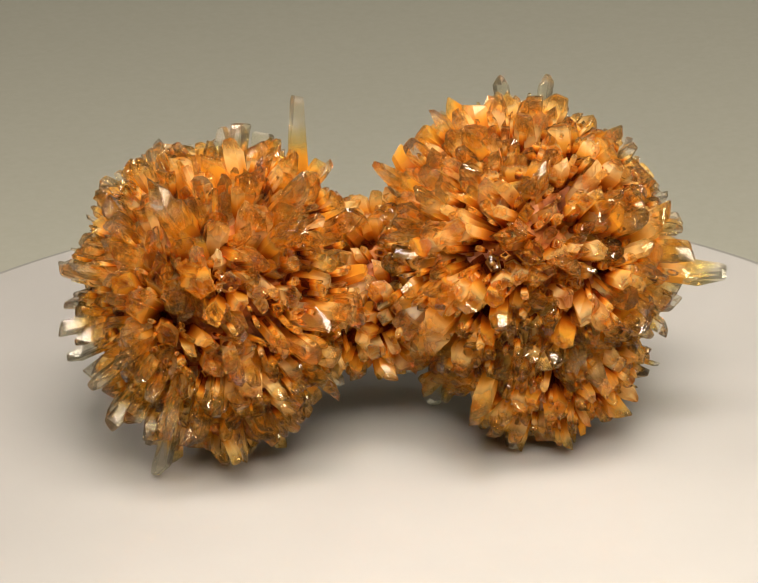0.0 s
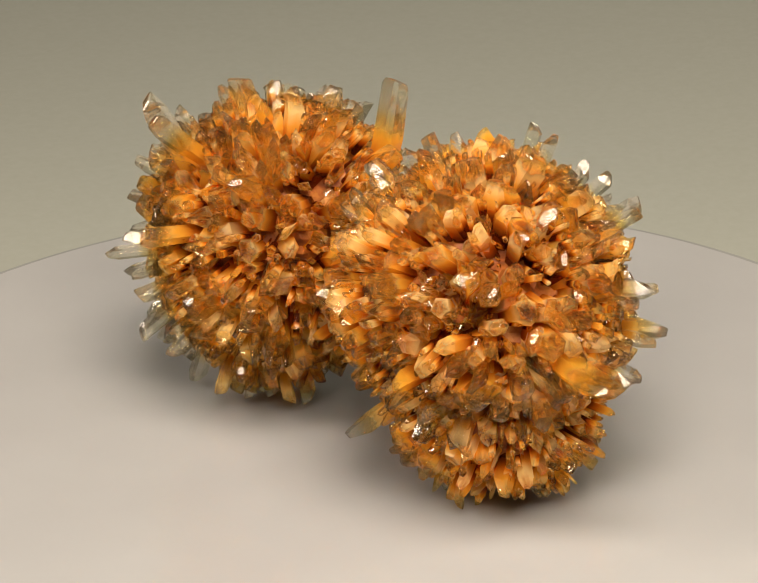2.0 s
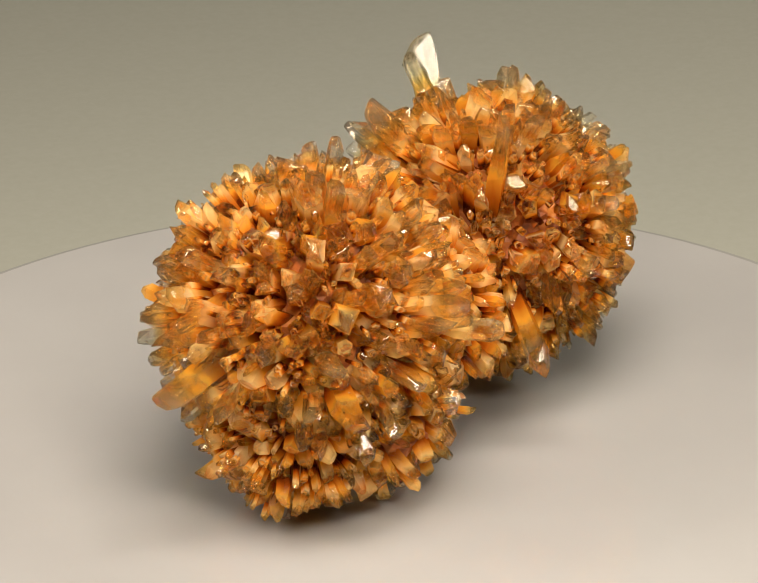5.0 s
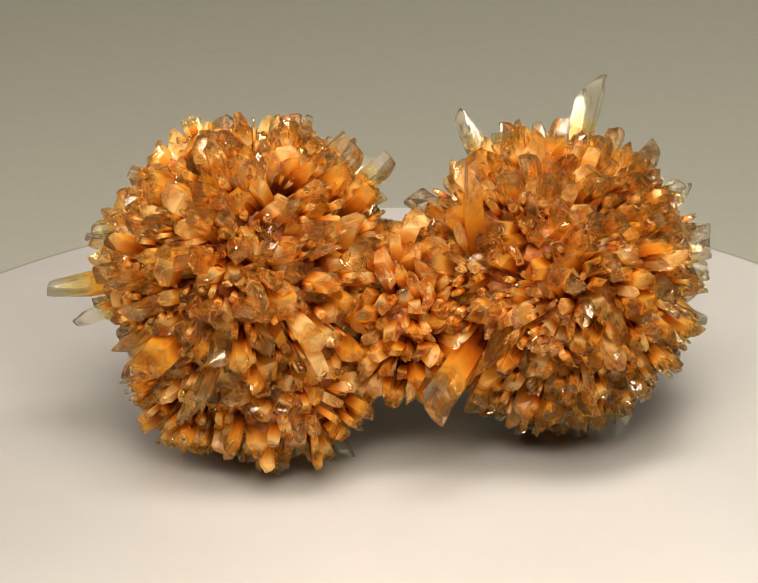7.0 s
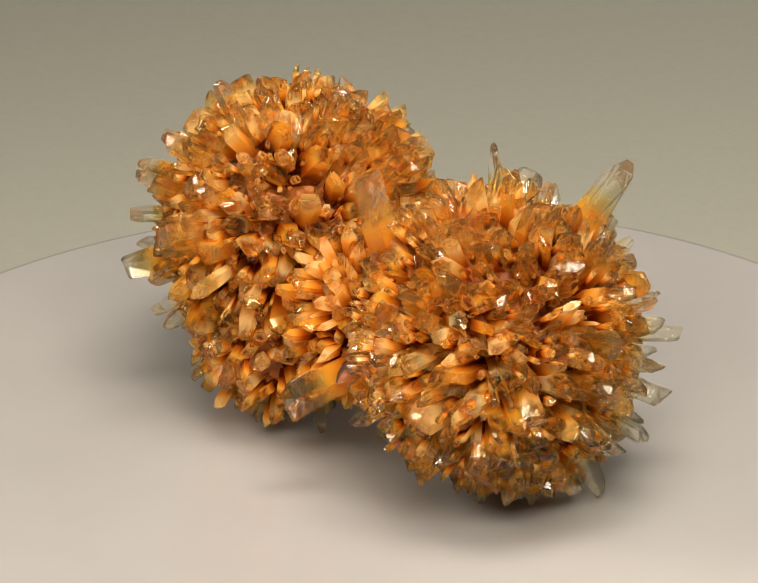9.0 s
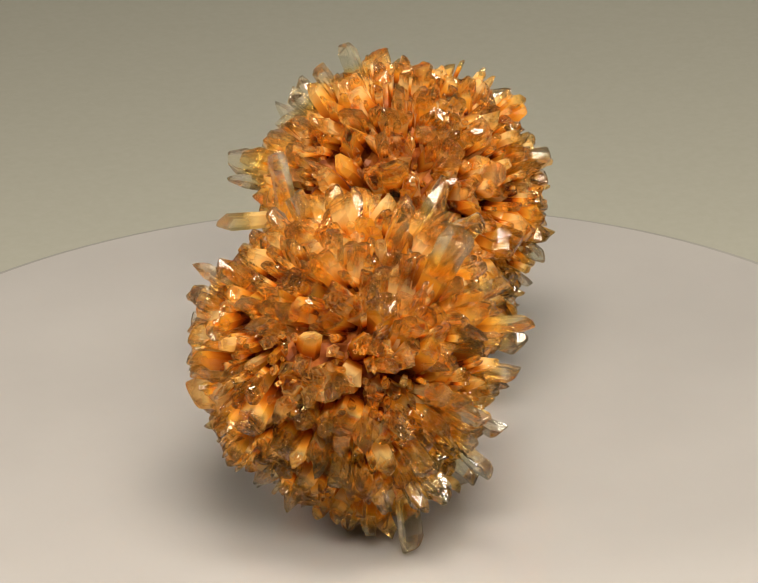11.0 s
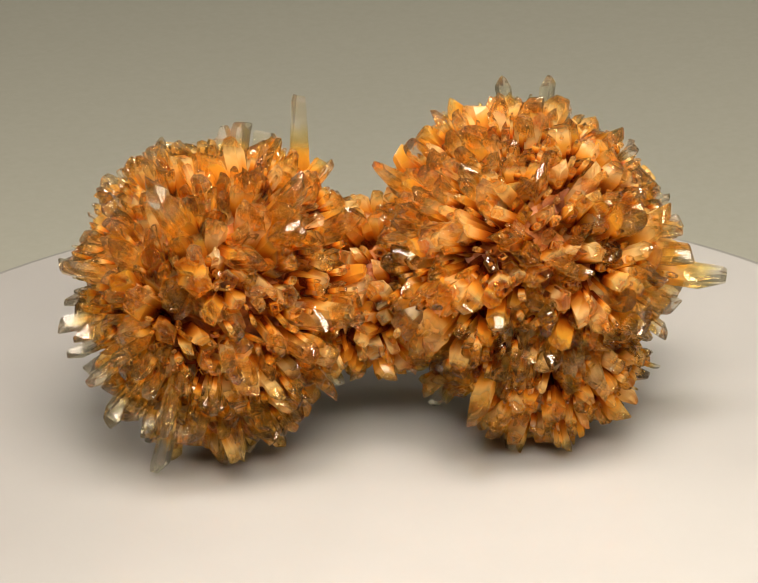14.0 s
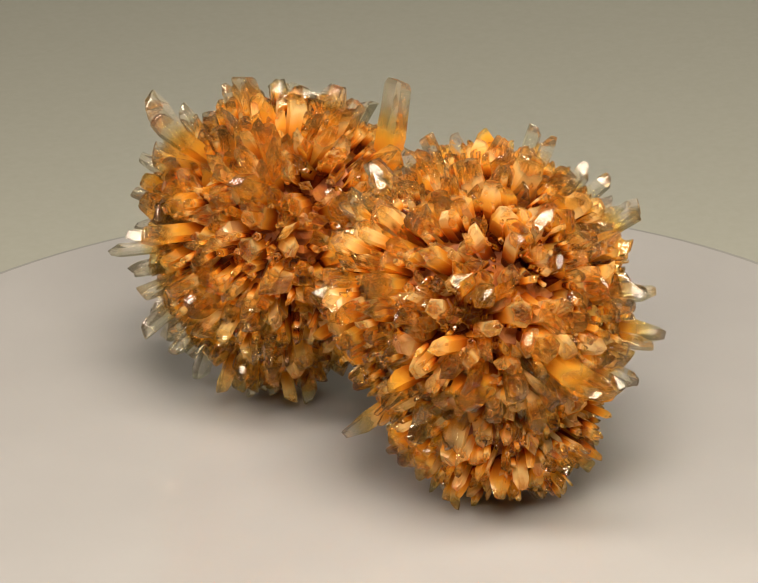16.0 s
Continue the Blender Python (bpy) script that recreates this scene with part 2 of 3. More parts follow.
def burst(centre, radius, n, widths, reaches, clear, bundles, shun, r, root=0.34):
    """Crystals that radiate from a ball. shun: balls (centre, radius) that their points keep out of."""
    items = []
    for d in directions(n, r, 0.07):
        bundle = max(bundles, key=lambda b: b[0].dot(d))
        tip = centre + d * radius * r.uniform(*reaches) * bundle[2]
        if any((tip - c).length < q for c, q in shun):
            continue
        start = centre + d * radius * root + (bundle[1] + Vector([r.gauss(0, 0.05) * radius for _ in range(3)])) * (1.0 if root < 0.5 else 0.25)
        if tip.z < 0.0004:
            tip.z = 0.0004 + r.uniform(0, 0.001)
        wide = r.uniform(*widths)
        clearness = min(1.0, max(0.0, r.uniform(*clear) + bundle[3]))
        items.append((aim(start, tip, r.uniform(0, 6.28)), (tip - start).length, wide, wide * r.uniform(0.62, 1.0), wide * r.uniform(0.30, 0.75), clearness, r.random(), r))
    return items


# Crystals that stand out: the point in mm, width and thickness in mm, clearness, stain, and where it springs from.
stand_out = []


def tall(x, y, z, wide=2.2, thick=0.0, clear=0.6, stain=0.2, root=None, spin=None, taper=0.0):
    tip = Vector((x, y, z)) / 1000
    if root is None:
        home = BALL_B if x < -1.2 else (FOOT if z < 9.5 else BALL_A)
        start = home + (tip - home) * 0.3 + Vector([rng.gauss(0, 0.0006) for _ in range(3)])
    else:
        start = Vector(root) / 1000
    wide /= 1000
    thick = thick / 1000 if thick else wide * rng.uniform(0.6, 0.9)
    stand_out.append((aim(start, tip, rng.uniform(0, 6.28) if spin is None else spin), (tip - start).length, wide, thick, wide * (rng.uniform(0.4, 0.7) + taper), 0.25 + clear, stain, rng))


def ball_b_crystals():
    tall(-8.4, 9.0, 35.4, 3.3, 2.4, 0.85, 0.1, (-9.7, 5.6, 20.0), None, 1.0)
    tall(-22.6, -13.1, 35.2, 3.5, 2.4, 1.15, 0.1, (-18.7, -6.9, 22.0))
    tall(-21.1, -13.5, 33.6, 2.6, 2.0, 0.80, 0.1)
    tall(-24.1, -7.8, 0.6, 2.5, 1.9, 0.92, 0.6, (-20.0, -5.4, 14.0))
    tall(-15.3, -10.9, 3.6, 2.8, 1.8, 0.95, 0.5)
    tall(-11.0, -8.3, 4.9, 2.2, 1.6, 0.90)
    tall(-28.9, -10.1, 7.7, 2.2, 1.8, 0.92)
    tall(-23.4, -11.6, 6.6, 2.2, 1.7, 0.85)
    tall(-19.8, -13.6, 7.2, 2.7, 1.8, 0.80)
    tall(-21.0, 3.6, 3.4, 2.2, 1.6, 0.90)
    tall(-15.7, 6.7, 5.2, 2.0, 1.5, 0.85)
    tall(-4.2, 16.8, 11.4, 4.2, 2.6, 0.90, 0.1, (-10.5, 7.3, 17.0))
    tall(-8.4, 11.3, 8.6, 2.4, 1.6, 0.88)
    tall(-22.9, 11.2, 9.8, 2.2, 1.6, 0.85)
    tall(-23.0, 14.1, 26.4, 2.5, 2.0, 0.95)
    tall(-20.8, 13.8, 28.2, 2.1, 1.6, 0.92)
    tall(-33.4, -2.4, 21.8, 2.3, 1.8, 0.90, 0.5)
    tall(-33.0, -3.4, 22.2, 2.0, 1.6, 0.85)
    tall(-31.5, -0.8, 23.2, 2.0, 1.6, 0.85)
    tall(-29.6, 6.0, 26.8, 2.6, 1.9, 0.75, 0.6)
    tall(-23.4, -0.6, 34.1, 2.6, 2.0, 0.92)
    tall(-24.3, -2.3, 33.6, 2.2, 1.6, 0.88)
    tall(-23.0, 3.6, 32.7, 2.0, 1.6, 0.88)
    tall(-14.6, 5.1, 34.2, 2.2, 1.7, 0.72, 0.7)
    tall(-7.7, -8.4, 33.0, 3.0, 1.8, 0.85)
    tall(-9.4, -8.8, 30.9, 2.4, 1.6, 0.80)
    tall(-8.8, -11.8, 30.4, 3.6, 2.4, 0.70)
    tall(-17.2, -18.6, 23.0, 2.2, 1.7, 0.55)
    tall(-13.1, -12.6, 24.7, 2.6, 1.9, 0.45)
    tall(-13.6, -15.5, 14.2, 2.6, 1.8, 0.60)
    tall(-2.6, -2.4, 26.8, 2.6, 1.9, 0.80)
    tall(-10.3, 13.9, 16.6, 3.4, 2.4, 0.60, 0.3)
    tall(-5.3, -11.9, 11.2, 2.2, 1.5, 0.88)
    tall(-3.1, -13.2, 20.8, 2.0, 1.5, 0.55, 0.5)
    tall(-11.7, -0.2, 33.2, 2.2, 1.7, 0.70)
    tall(-17.6, 9.1, 30.9, 2.4, 1.8, 0.80)
    tall(-17.9, 5.2, 32.2, 2.4, 1.8, 0.72, 0.6)
    tall(-28.0, -5.7, 30.4, 2.3, 1.7, 0.88)
    tall(-22.9, 12.6, 16.8, 2.2, 1.7, 0.80)
    tall(-27.0, -10.0, 27.0, 3.0, 2.2, 0.45)
    tall(-20.0, -13.6, 26.6, 3.0, 2.2, 0.40)
    tall(-7.0, -13.0, 16.0, 2.6, 1.8, 0.62)
    tall(-29.3, 3.6, 28.3, 2.2, 1.6, 0.92, 0.8)
    tall(-31.4, 1.3, 23.4, 2.2, 1.8, 0.63, 0.9)
    tall(-33.3, 0.1, 21.0, 2.2, 1.7, 0.62, 0.8)
    tall(-33.2, -1.6, 17.4, 2.0, 1.4, 0.87, 0.1)
    tall(-32.0, -2.7, 14.6, 2.3, 1.5, 0.73, 0.9)
    tall(-30.8, -4.6, 10.5, 2.4, 1.7, 0.88, 0.1)
    tall(-28.6, -6.2, 7.1, 1.8, 1.4, 0.65, 0.1)
    tall(-12.3, 6.3, 32.6, 2.5, 1.5, 0.79, 0.3)
    tall(-5.6, 5.2, 29.6, 2.2, 1.7, 0.75, 0.1)
    tall(-16.9, 9.1, 6.6, 1.8, 1.9, 0.64, 0.5)
    tall(-13.6, -11.6, 29.8, 1.8, 1.4, 0.78, 0.3)
    tall(-25.4, 2.2, 31.7, 1.7, 1.5, 0.80, 0.3)
    tall(-26.1, 5.1, 28.8, 2.7, 1.6, 0.78, 0.8)
    tall(-27.6, 7.7, 28.2, 1.9, 1.4, 0.91, 0.9)
    tall(-28.0, 10.9, 24.6, 1.9, 1.4, 0.85, 0.9)
    tall(-26.4, 12.7, 19.2, 1.9, 1.9, 0.90, 0.9)
    tall(-22.1, 12.8, 11.0, 1.8, 1.3, 0.59, 0.9)
    tall(-20.2, 12.4, 8.4, 2.7, 1.4, 0.83, 0.5)
    tall(-18.8, 15.6, 24.3, 2.1, 1.8, 0.75, 0.9)
    tall(-20.0, 15.0, 21.5, 1.9, 1.7, 0.58, 0.3)
    tall(-23.3, 12.0, 13.0, 2.2, 1.7, 0.80, 0.1)
    tall(-24.0, 7.0, 8.8, 2.0, 1.9, 0.63, 0.1)
    tall(-24.4, 3.0, 6.0, 1.8, 1.5, 0.65, 0.1)
    tall(-21.3, -10.8, 5.5, 1.9, 1.5, 0.78, 0.3)
    tall(-17.5, -15.4, 10.9, 1.8, 1.4, 0.73, 0.5)
    tall(-16.0, -6.0, 33.2, 1.8, 1.6, 0.92, 0.8)
    tall(-18.2, -6.7, 33.2, 2.1, 1.6, 0.82, 0.9)
    tall(-28.6, -6.5, 26.4, 2.2, 1.3, 0.56, 0.9)
    tall(-30.7, -6.6, 25.8, 1.7, 1.7, 0.78, 0.5)
    tall(-31.6, -0.3, 11.9, 2.3, 1.6, 0.81, 0.8)
    tall(-27.2, 3.4, 6.8, 2.2, 1.3, 0.88, 0.3)
    tall(-23.9, 10.8, 29.9, 2.5, 1.8, 0.94, 0.1)
    tall(-28.9, 9.3, 20.7, 2.1, 1.7, 0.81, 0.5)
    tall(-29.6, 8.4, 18.3, 2.7, 1.7, 0.63, 0.8)
    tall(-30.6, 7.7, 16.0, 2.0, 1.7, 0.85, 0.9)
    tall(-29.7, 5.0, 12.2, 2.4, 1.4, 0.66, 0.5)
    tall(-28.6, 3.2, 10.4, 2.2, 1.9, 0.75, 0.3)
    tall(-12.6, -10.5, 6.6, 2.1, 1.8, 0.91, 0.1)
    tall(-16.6, 7.4, 32.9, 2.1, 1.8, 0.71, 0.8)
    tall(-22.5, 6.0, 31.8, 2.5, 1.3, 0.87, 0.3)
    tall(-21.5, 9.9, 29.4, 2.2, 1.7, 0.92, 0.8)
    tall(-17.7, 15.8, 20.7, 1.8, 1.6, 0.84, 0.8)
    tall(-20.9, -12.5, 28.9, 2.6, 1.6, 0.93, 0.1)
    tall(-15.5, -16.8, 16.5, 2.0, 1.6, 0.60, 0.8)
    tall(-27.8, -7.4, 29.0, 2.6, 1.9, 0.92, 0.9)
    tall(-28.0, -12.1, 22.9, 2.0, 1.4, 0.80, 0.5)
    tall(-26.8, -13.9, 18.5, 1.8, 1.8, 0.56, 0.3)
    tall(-25.2, -14.5, 14.7, 1.9, 1.3, 0.66, 0.5)
    tall(-24.1, -14.5, 12.7, 1.9, 1.6, 0.75, 0.9)
    tall(-31.7, -9.4, 17.1, 2.2, 1.8, 0.96, 0.8)
    tall(-30.2, -11.1, 12.4, 2.3, 1.7, 0.97, 0.1)
    tall(-26.7, -11.2, 8.3, 2.3, 1.9, 0.82, 0.4)
    tall(-25.1, -11.3, 6.4, 2.4, 1.6, 0.82, 0.1)
    tall(-31.8, -8.6, 24.5, 1.8, 1.5, 0.86, 0.4)
    tall(-33.5, -5.4, 16.5, 1.9, 1.8, 0.83, 0.8)
    tall(-33.1, -2.8, 11.8, 2.1, 1.5, 0.99, 0.1)
    tall(-27.4, -15.9, 17.1, 1.9, 1.5, 1.00, 0.1)
    tall(-22.8, -15.5, 9.2, 2.0, 1.9, 0.91, 0.8)
    tall(-19.2, 7.0, 4.3, 2.2, 1.5, 0.99, 0.1)
    tall(-25.0, 4.4, 4.5, 2.5, 1.8, 0.86, 0.4)


def ball_a_crystals():
    tall(34.8, -0.4, 18.0, 3.8, 2.5, 0.45, 0.1, (16.0, -0.2, 21.0), 0.0, 0.5)
    tall(31.2, -3.8, 22.3, 2.9, 2.0, 0.66, 0.3)
    tall(31.9, 4.0, 16.2, 2.4, 1.8, 0.75, 0.6)
    tall(28.6, -5.9, 17.8, 2.4, 1.8, 0.70)
    tall(17.0, 8.1, 37.5, 2.2, 1.7, 0.85)
    tall(12.2, 9.9, 36.6, 2.1, 1.7, 0.92)
    tall(15.5, 4.0, 36.8, 2.2, 1.6, 0.55, 0.6)
    tall(17.4, 1.5, 36.2, 2.1, 1.6, 0.80)
    tall(16.8, -5.6, 34.6, 2.4, 1.8, 0.82)
    tall(9.1, -1.9, 36.2, 2.3, 1.7, 0.50, 0.8)
    tall(9.5, 6.8, 34.8, 2.0, 1.4, 0.95)
    tall(5.4, 5.2, 35.0, 2.6, 1.9, 0.75)
    tall(3.7, -4.8, 32.4, 2.3, 1.7, 0.70)
    tall(2.4, 1.0, 33.4, 2.4, 1.8, 0.80)
    tall(-0.8, -1.1, 31.6, 3.4, 2.0, 0.66, 0.1)
    tall(23.7, -7.5, 30.9, 2.2, 1.6, 0.92)
    tall(26.0, -8.1, 28.4, 3.0, 2.2, 0.88)
    tall(23.1, -10.4, 25.4, 2.6, 2.0, 0.80)
    tall(24.9, -11.7, 20.5, 2.8, 2.0, 0.72, 0.7)
    tall(25.3, -9.8, 16.8, 2.2, 1.7, 0.82)
    tall(21.4, -9.2, 10.4, 2.4, 1.8, 0.70, 0.6)
    tall(26.0, -7.8, 27.6, 2.2, 1.7, 0.86)
    tall(14.9, -14.2, 27.4, 2.4, 1.8, 0.60)
    tall(14.0, -12.9, 26.4, 3.2, 2.6, 0.66)
    tall(4.8, -12.7, 21.2, 4.0, 3.4, 0.38, 0.1, (8.4, -3.0, 21.5))
    tall(11.5, -14.0, 19.4, 2.6, 2.0, 0.66)
    tall(17.2, -13.0, 14.4, 2.6, 2.0, 0.60)
    tall(8.4, -12.1, 7.6, 3.2, 2.2, 0.58, 0.5, (12.4, -2.5, 14.0))
    tall(12.3, -3.1, 0.2, 2.4, 1.9, 0.50, 0.7)
    tall(10.4, -7.0, 3.6, 2.6, 2.0, 0.62)
    tall(21.3, 2.1, 0.8, 2.8, 2.0, 0.72, 0.5)
    tall(26.4, 0.0, 6.8, 2.9, 2.0, 0.80)
    tall(26.4, 2.4, 5.8, 2.6, 1.8, 0.70)
    tall(4.2, 5.9, 1.2, 2.2, 1.5, 0.80, 0.3, (9.8, 3.7, 10.0))
    tall(19.3, 8.5, 3.6, 2.2, 1.6, 0.75)
    tall(10.6, 12.1, 4.4, 2.4, 1.8, 0.78, 0.3, (12.7, 4.9, 12.0))
    tall(8.7, 15.2, 8.2, 2.6, 1.8, 0.88, 0.2, (12.8, 4.6, 15.0))
    tall(24.8, 15.7, 15.9, 3.6, 3.0, 0.50, 0.1, (17.8, 5.8, 19.0))
    tall(12.1, 20.0, 25.6, 3.0, 2.0, 0.60, 0.8)
    tall(6.5, 19.9, 20.5, 2.5, 1.8, 0.55, 0.95)
    tall(11.6, 19.9, 23.6, 2.6, 1.8, 0.75)
    tall(10.6, 18.0, 26.8, 2.6, 1.8, 0.60, 0.7)
    tall(20.4, 16.6, 28.6, 2.5, 1.8, 0.80)
    tall(25.7, 9.3, 29.5, 2.3, 1.7, 0.86)
    tall(27.8, 11.0, 23.6, 2.4, 1.8, 0.85)
    tall(26.8, 0.9, 29.4, 2.3, 1.7, 0.85)
    tall(30.4, 1.0, 23.8, 2.2, 1.7, 0.86)
    tall(29.4, 8.0, 23.3, 2.3, 1.7, 0.80)
    tall(18.7, 15.3, 28.2, 3.2, 2.4, 0.60)
    tall(23.5, 9.3, 30.2, 2.6, 1.9, 0.66)
    tall(20.5, 6.0, 33.1, 2.2, 1.5, 0.95, 0.1)
    tall(25.8, 4.7, 30.9, 2.4, 1.5, 0.64, 0.5)
    tall(27.6, 3.2, 27.6, 1.7, 1.6, 0.59, 0.1)
    tall(29.6, -2.3, 15.8, 2.5, 1.5, 0.93, 0.1)
    tall(28.7, -3.4, 13.3, 1.9, 1.9, 0.57, 0.8)
    tall(18.9, -9.6, 30.4, 2.7, 1.5, 0.58, 0.3)
    tall(15.8, -8.0, 33.3, 2.5, 1.5, 0.58, 0.5)
    tall(12.4, -4.2, 33.3, 1.7, 1.5, 0.92, 0.3)
    tall(20.5, -10.0, 28.2, 1.9, 1.4, 0.57, 0.8)
    tall(26.8, -7.5, 14.8, 1.9, 1.6, 0.73, 0.3)
    tall(25.5, -3.5, 11.1, 2.7, 1.8, 0.72, 0.8)
    tall(23.1, -0.7, 3.6, 1.8, 1.6, 0.64, 0.5)
    tall(10.4, 15.0, 10.8, 2.6, 1.9, 0.79, 0.1)
    tall(13.8, 12.5, 7.2, 1.9, 1.5, 0.89, 0.9)
    tall(7.2, -0.0, 36.8, 1.7, 1.7, 0.88, 0.8)
    tall(18.4, -11.0, 10.4, 2.4, 1.7, 0.78, 0.3)
    tall(15.6, 13.8, 32.2, 2.3, 1.9, 0.74, 0.5)
    tall(12.9, 16.3, 27.3, 2.4, 1.9, 0.56, 0.1)
    tall(20.6, -4.2, 33.2, 2.2, 1.7, 0.68, 0.1)
    tall(19.1, -13.4, 25.2, 1.8, 1.6, 0.84, 0.3)
    tall(16.6, -13.2, 19.3, 2.5, 1.8, 0.69, 0.8)
    tall(19.5, 2.6, 34.4, 2.6, 1.8, 0.72, 0.1)
    tall(20.0, -0.9, 33.4, 2.6, 1.6, 0.80, 0.8)
    tall(28.3, 5.2, 25.6, 2.1, 1.3, 0.58, 0.1)
    tall(27.4, 8.8, 17.3, 2.3, 1.9, 0.90, 0.5)
    tall(26.8, 10.8, 13.1, 2.1, 1.7, 0.78, 0.8)
    tall(23.7, 10.5, 11.0, 2.2, 1.6, 0.76, 0.9)
    tall(23.1, 7.2, 4.9, 1.7, 1.7, 0.74, 0.3)
    tall(14.5, 5.9, 0.8, 2.7, 1.4, 0.86, 0.8)
    tall(23.2, 0.4, 31.2, 2.0, 1.3, 0.67, 0.9)
    tall(14.3, -4.4, 34.3, 1.9, 1.4, 0.91, 0.8)
    tall(10.7, -5.8, 34.7, 2.2, 1.4, 0.71, 0.5)
    tall(7.9, -5.8, 32.2, 1.9, 1.6, 0.87, 0.3)
    tall(5.2, -6.5, 31.7, 2.6, 1.5, 0.78, 0.5)
    tall(3.0, -6.9, 31.2, 1.9, 1.4, 0.69, 0.1)
    tall(1.5, -6.6, 29.5, 2.4, 1.9, 0.66, 0.3)
    tall(26.2, -4.1, 29.6, 2.2, 1.7, 0.91, 0.8)
    tall(27.2, -9.1, 22.6, 2.3, 1.7, 0.75, 0.5)
    tall(26.6, -10.5, 19.3, 2.2, 1.7, 0.63, 0.1)
    tall(14.8, -3.7, 1.9, 1.9, 1.8, 0.94, 0.5)
    tall(15.1, -7.8, 7.3, 2.2, 1.8, 0.68, 0.1)
    tall(8.7, 11.4, 32.2, 2.0, 1.3, 0.73, 0.9)
    tall(6.2, 12.0, 29.7, 2.1, 1.5, 0.92, 0.3)
    tall(14.0, 18.6, 23.6, 2.5, 1.6, 0.77, 0.9)
    tall(16.6, 17.7, 18.0, 2.3, 1.6, 0.89, 0.9)
    tall(19.0, 16.2, 13.0, 2.0, 1.7, 0.93, 0.9)
    tall(20.3, 13.9, 10.2, 1.9, 1.8, 0.94, 0.9)
    tall(19.2, 10.5, 6.1, 2.0, 1.6, 0.71, 0.1)
    tall(15.0, -13.9, 21.2, 2.2, 1.7, 0.56, 0.1)
    tall(14.8, -11.8, 15.4, 2.2, 1.5, 0.87, 0.9)
    tall(18.8, -11.5, 13.1, 1.8, 1.4, 0.62, 0.9)
    tall(11.2, 15.1, 29.3, 2.2, 1.9, 0.87, 0.8)
    tall(22.1, 14.9, 28.9, 1.8, 1.6, 0.65, 0.3)
    tall(21.9, 13.0, 26.1, 2.4, 1.8, 0.56, 0.8)
    tall(25.7, 14.1, 21.7, 2.5, 1.7, 0.77, 0.9)
    tall(27.3, 12.4, 17.0, 2.3, 1.6, 0.89, 0.9)
    tall(26.0, 9.9, 15.1, 2.3, 1.4, 0.92, 0.5)
    tall(25.0, 6.6, 5.8, 2.6, 1.5, 0.68, 0.3)
    tall(23.7, 3.5, 3.7, 1.9, 1.9, 0.91, 0.3)
    tall(11.6, -9.2, 5.9, 2.6, 1.4, 0.59, 0.8)
    tall(11.6, -10.4, 9.6, 1.8, 1.8, 0.72, 0.3)
    tall(19.1, 13.8, 32.3, 1.9, 1.7, 0.87, 0.1)


ball_b_crystals()
ball_a_crystals()


def one_crystal(item):
    m, rest_of = item[0], item[1:]
    ob = new("crystal", crystal_mesh("crystal", [(Matrix.Identity(4), *rest_of)]))
    ob.parent = specimen
    ob.matrix_basis = m
    return ob


sheaf_a, sheaf_b = sheaves(46, R_A, rng), sheaves(44, R_B, rng)
sheaf_foot, sheaf_heel, sheaf_neck, sheaf_sole = sheaves(16, R_FOOT, rng), sheaves(16, R_HEEL, rng), sheaves(16, R_NECK, rng), sheaves(16, R_SOLE, rng)
in_a, in_b = (BALL_A, R_A * 0.80), (BALL_B, R_B * 0.80)
in_foot = (FOOT, R_FOOT * 0.82)
LOW = (Vector((0.0170, -0.0010, 0.0040)), 0.0080)
broad = burst(BALL_A, R_A, 250, (0.0020, 0.0037), (0.82, 0.99), (0.15, 0.78), sheaf_a, (in_b, in_foot, LOW), rng)
broad += burst(BALL_B, R_B, 245, (0.0020, 0.0037), (0.82, 0.99), (0.18, 0.86), sheaf_b, (in_a,), rng)
slim = burst(BALL_A, R_A, 300, (0.0014, 0.0027), (0.80, 1.00), (0.05, 0.75), sheaf_a, (in_b, in_foot, LOW), rng)
slim += burst(BALL_B, R_B, 300, (0.0014, 0.0027), (0.80, 1.00), (0.05, 0.75), sheaf_b, (in_a,), rng)
slim += burst(FOOT, R_FOOT, 330, (0.0010, 0.0026), (0.80, 1.04), (0.0, 0.45), sheaf_foot, ((BALL_A, R_A * 0.72),), rng)
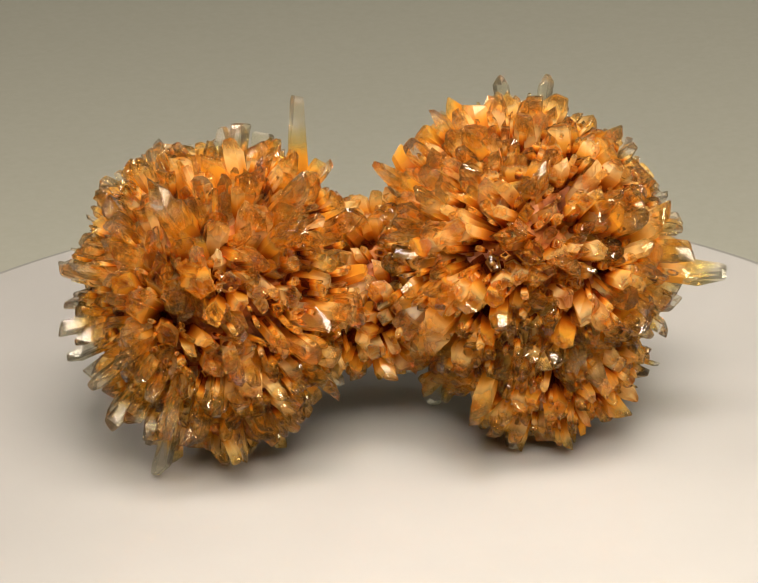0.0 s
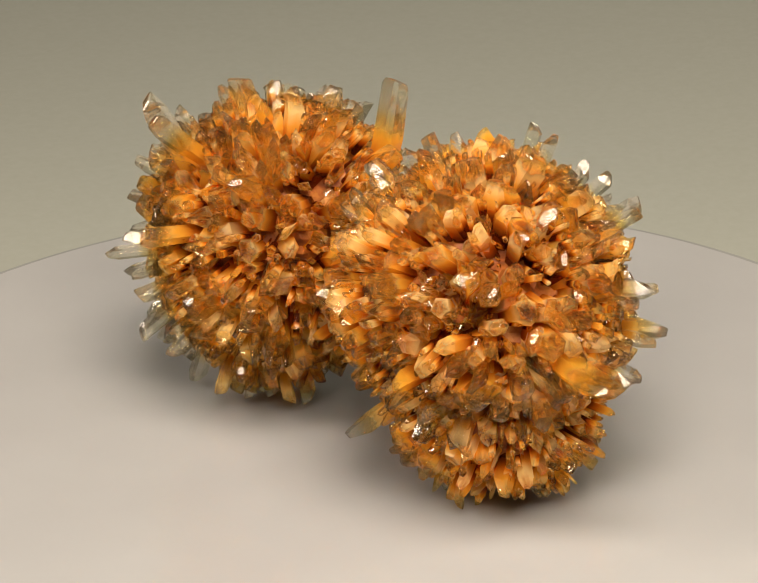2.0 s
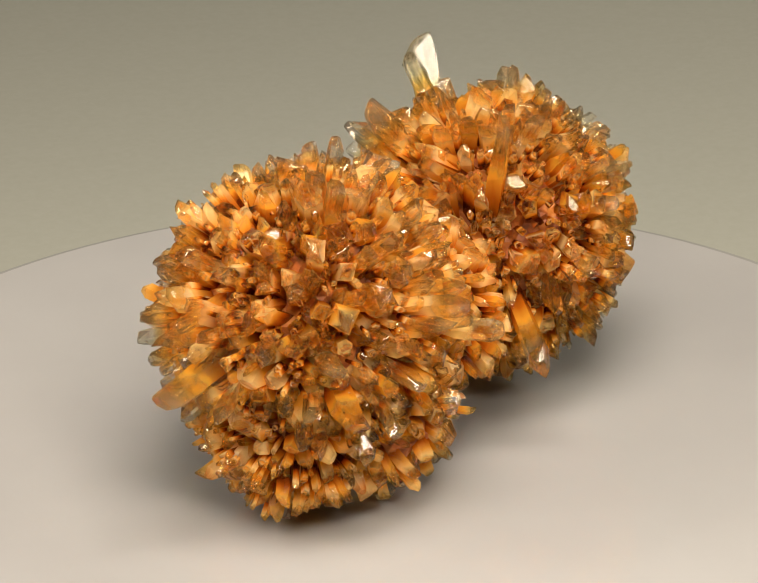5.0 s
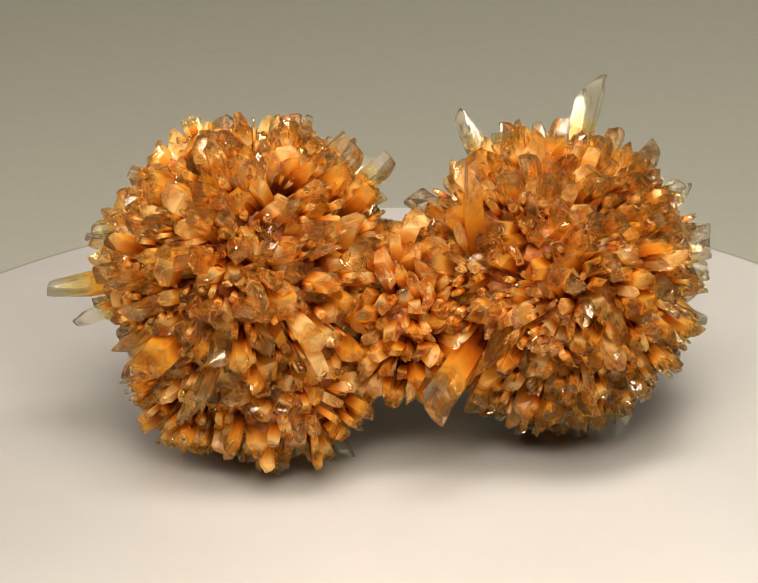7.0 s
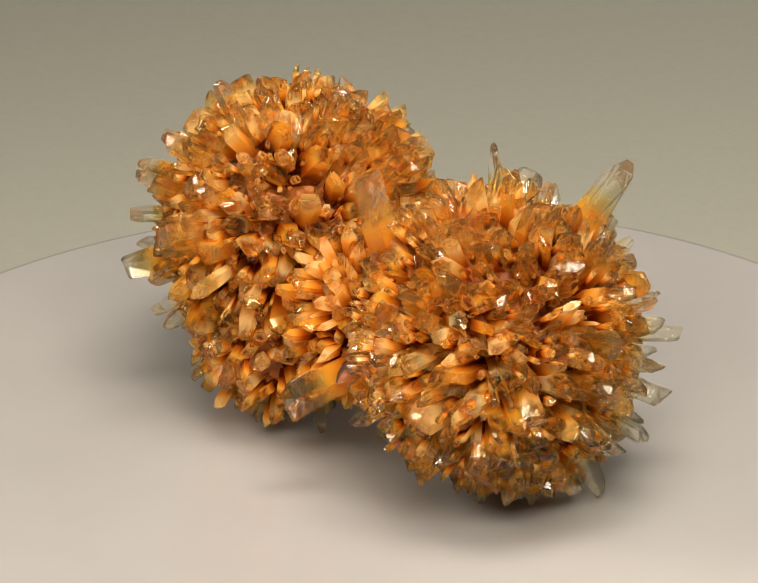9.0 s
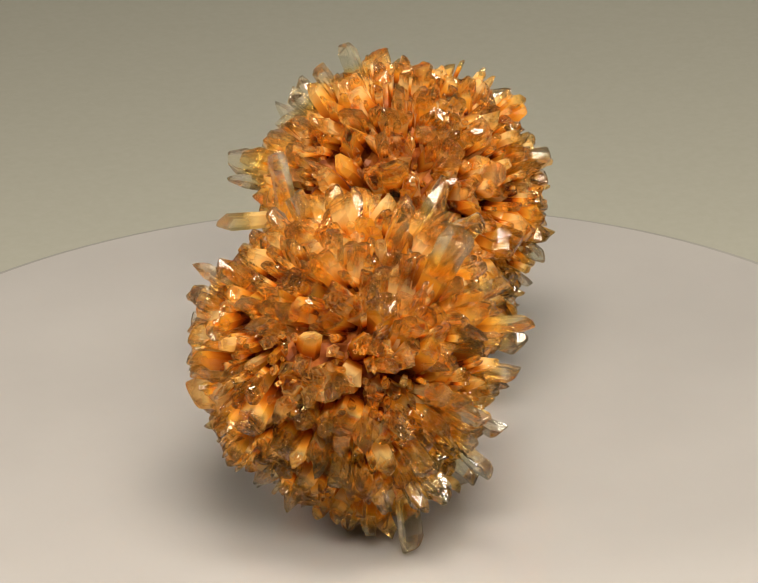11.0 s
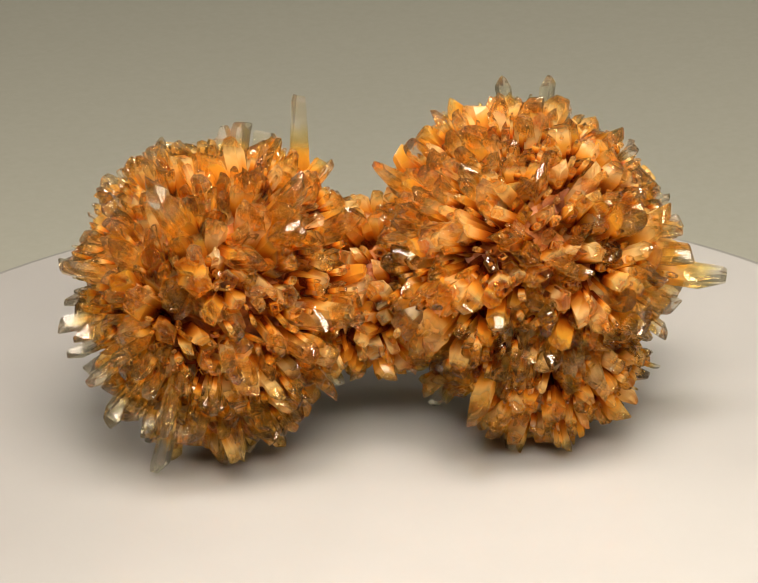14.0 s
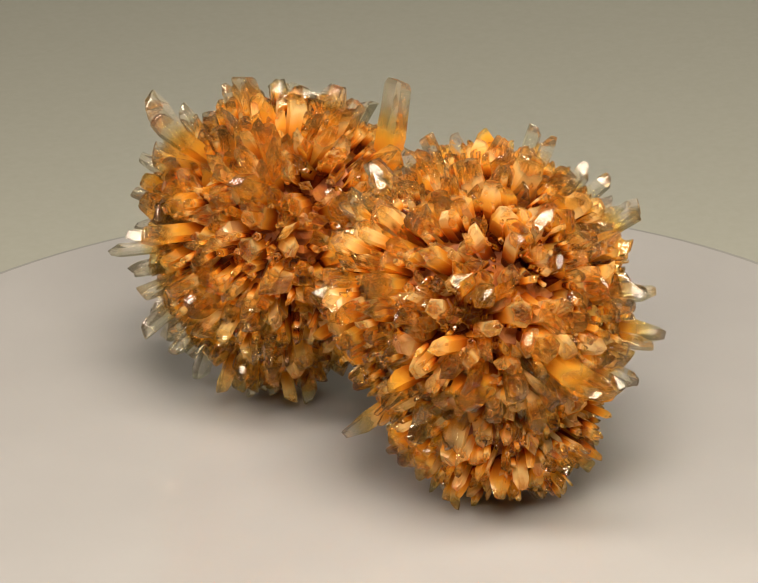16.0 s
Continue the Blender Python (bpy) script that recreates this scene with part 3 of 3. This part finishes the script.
slim += burst(HEEL, R_HEEL, 240, (0.0010, 0.0024), (0.80, 1.04), (0.15, 0.85), sheaf_heel, ((BALL_A, R_A * 0.72), (FOOT, R_FOOT * 0.72)), rng)
slim += burst(SOLE, R_SOLE, 240, (0.0014, 0.0026), (0.80, 1.03), (0.30, 1.0), sheaf_sole, ((BALL_B, R_B * 0.74), in_a), rng)
# neck's low clearness darkens its colour, standing in for shade in the recess
slim += burst(NECK, R_NECK, 380, (0.0010, 0.0024), (0.80, 1.15), (0.0, 0.40), sheaf_neck, ((BALL_A, R_A * 0.6), (BALL_B, R_B * 0.6)), rng)
tiny = burst(BALL_A, R_A, 350, (0.0005, 0.0013), (0.74, 0.97), (0.10, 0.95), sheaf_a, (in_b, in_foot), rng)
tiny += burst(BALL_B, R_B, 350, (0.0005, 0.0013), (0.74, 0.97), (0.10, 0.95), sheaf_b, (in_a,), rng)
tiny += burst(FOOT, R_FOOT, 300, (0.0005, 0.0011), (0.70, 0.95), (0.05, 0.70), sheaf_foot, ((BALL_A, R_A * 0.72),), rng)

# glittering grains between the larger crystals
grains = burst(BALL_A, R_A, 700, (0.0004, 0.0011), (0.84, 0.97), (0.5, 1.0), sheaf_a, (in_b, in_foot), rng, 0.74)
grains += burst(BALL_B, R_B, 700, (0.0004, 0.0011), (0.84, 0.97), (0.5, 1.0), sheaf_b, (in_a,), rng, 0.74)
grains += burst(FOOT, R_FOOT, 350, (0.0004, 0.0010), (0.84, 1.02), (0.2, 0.9), sheaf_foot, ((BALL_A, R_A * 0.72),), rng, 0.7)

singles = stand_out + broad[: 300 - len(stand_out)]
for item in singles:
    one_crystal(item)
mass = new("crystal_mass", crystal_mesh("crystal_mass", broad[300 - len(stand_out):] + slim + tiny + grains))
mass.parent = specimen
tagged(mass, "dense mass of small amber crystals", kind="stuff")


# ---- what moves ----
def motions():
    turn = -0.4504
    times = [0.5 * k for k in range(33)]
    walk(specimen, [(t, pose(0, 0, 0, 0, 0, math.degrees(turn * t))) for t in times])
    walk(turntable, [(t, pose(-0.0027, -0.0015, 0, 0, 0, math.degrees(turn * t))) for t in times])


motions()
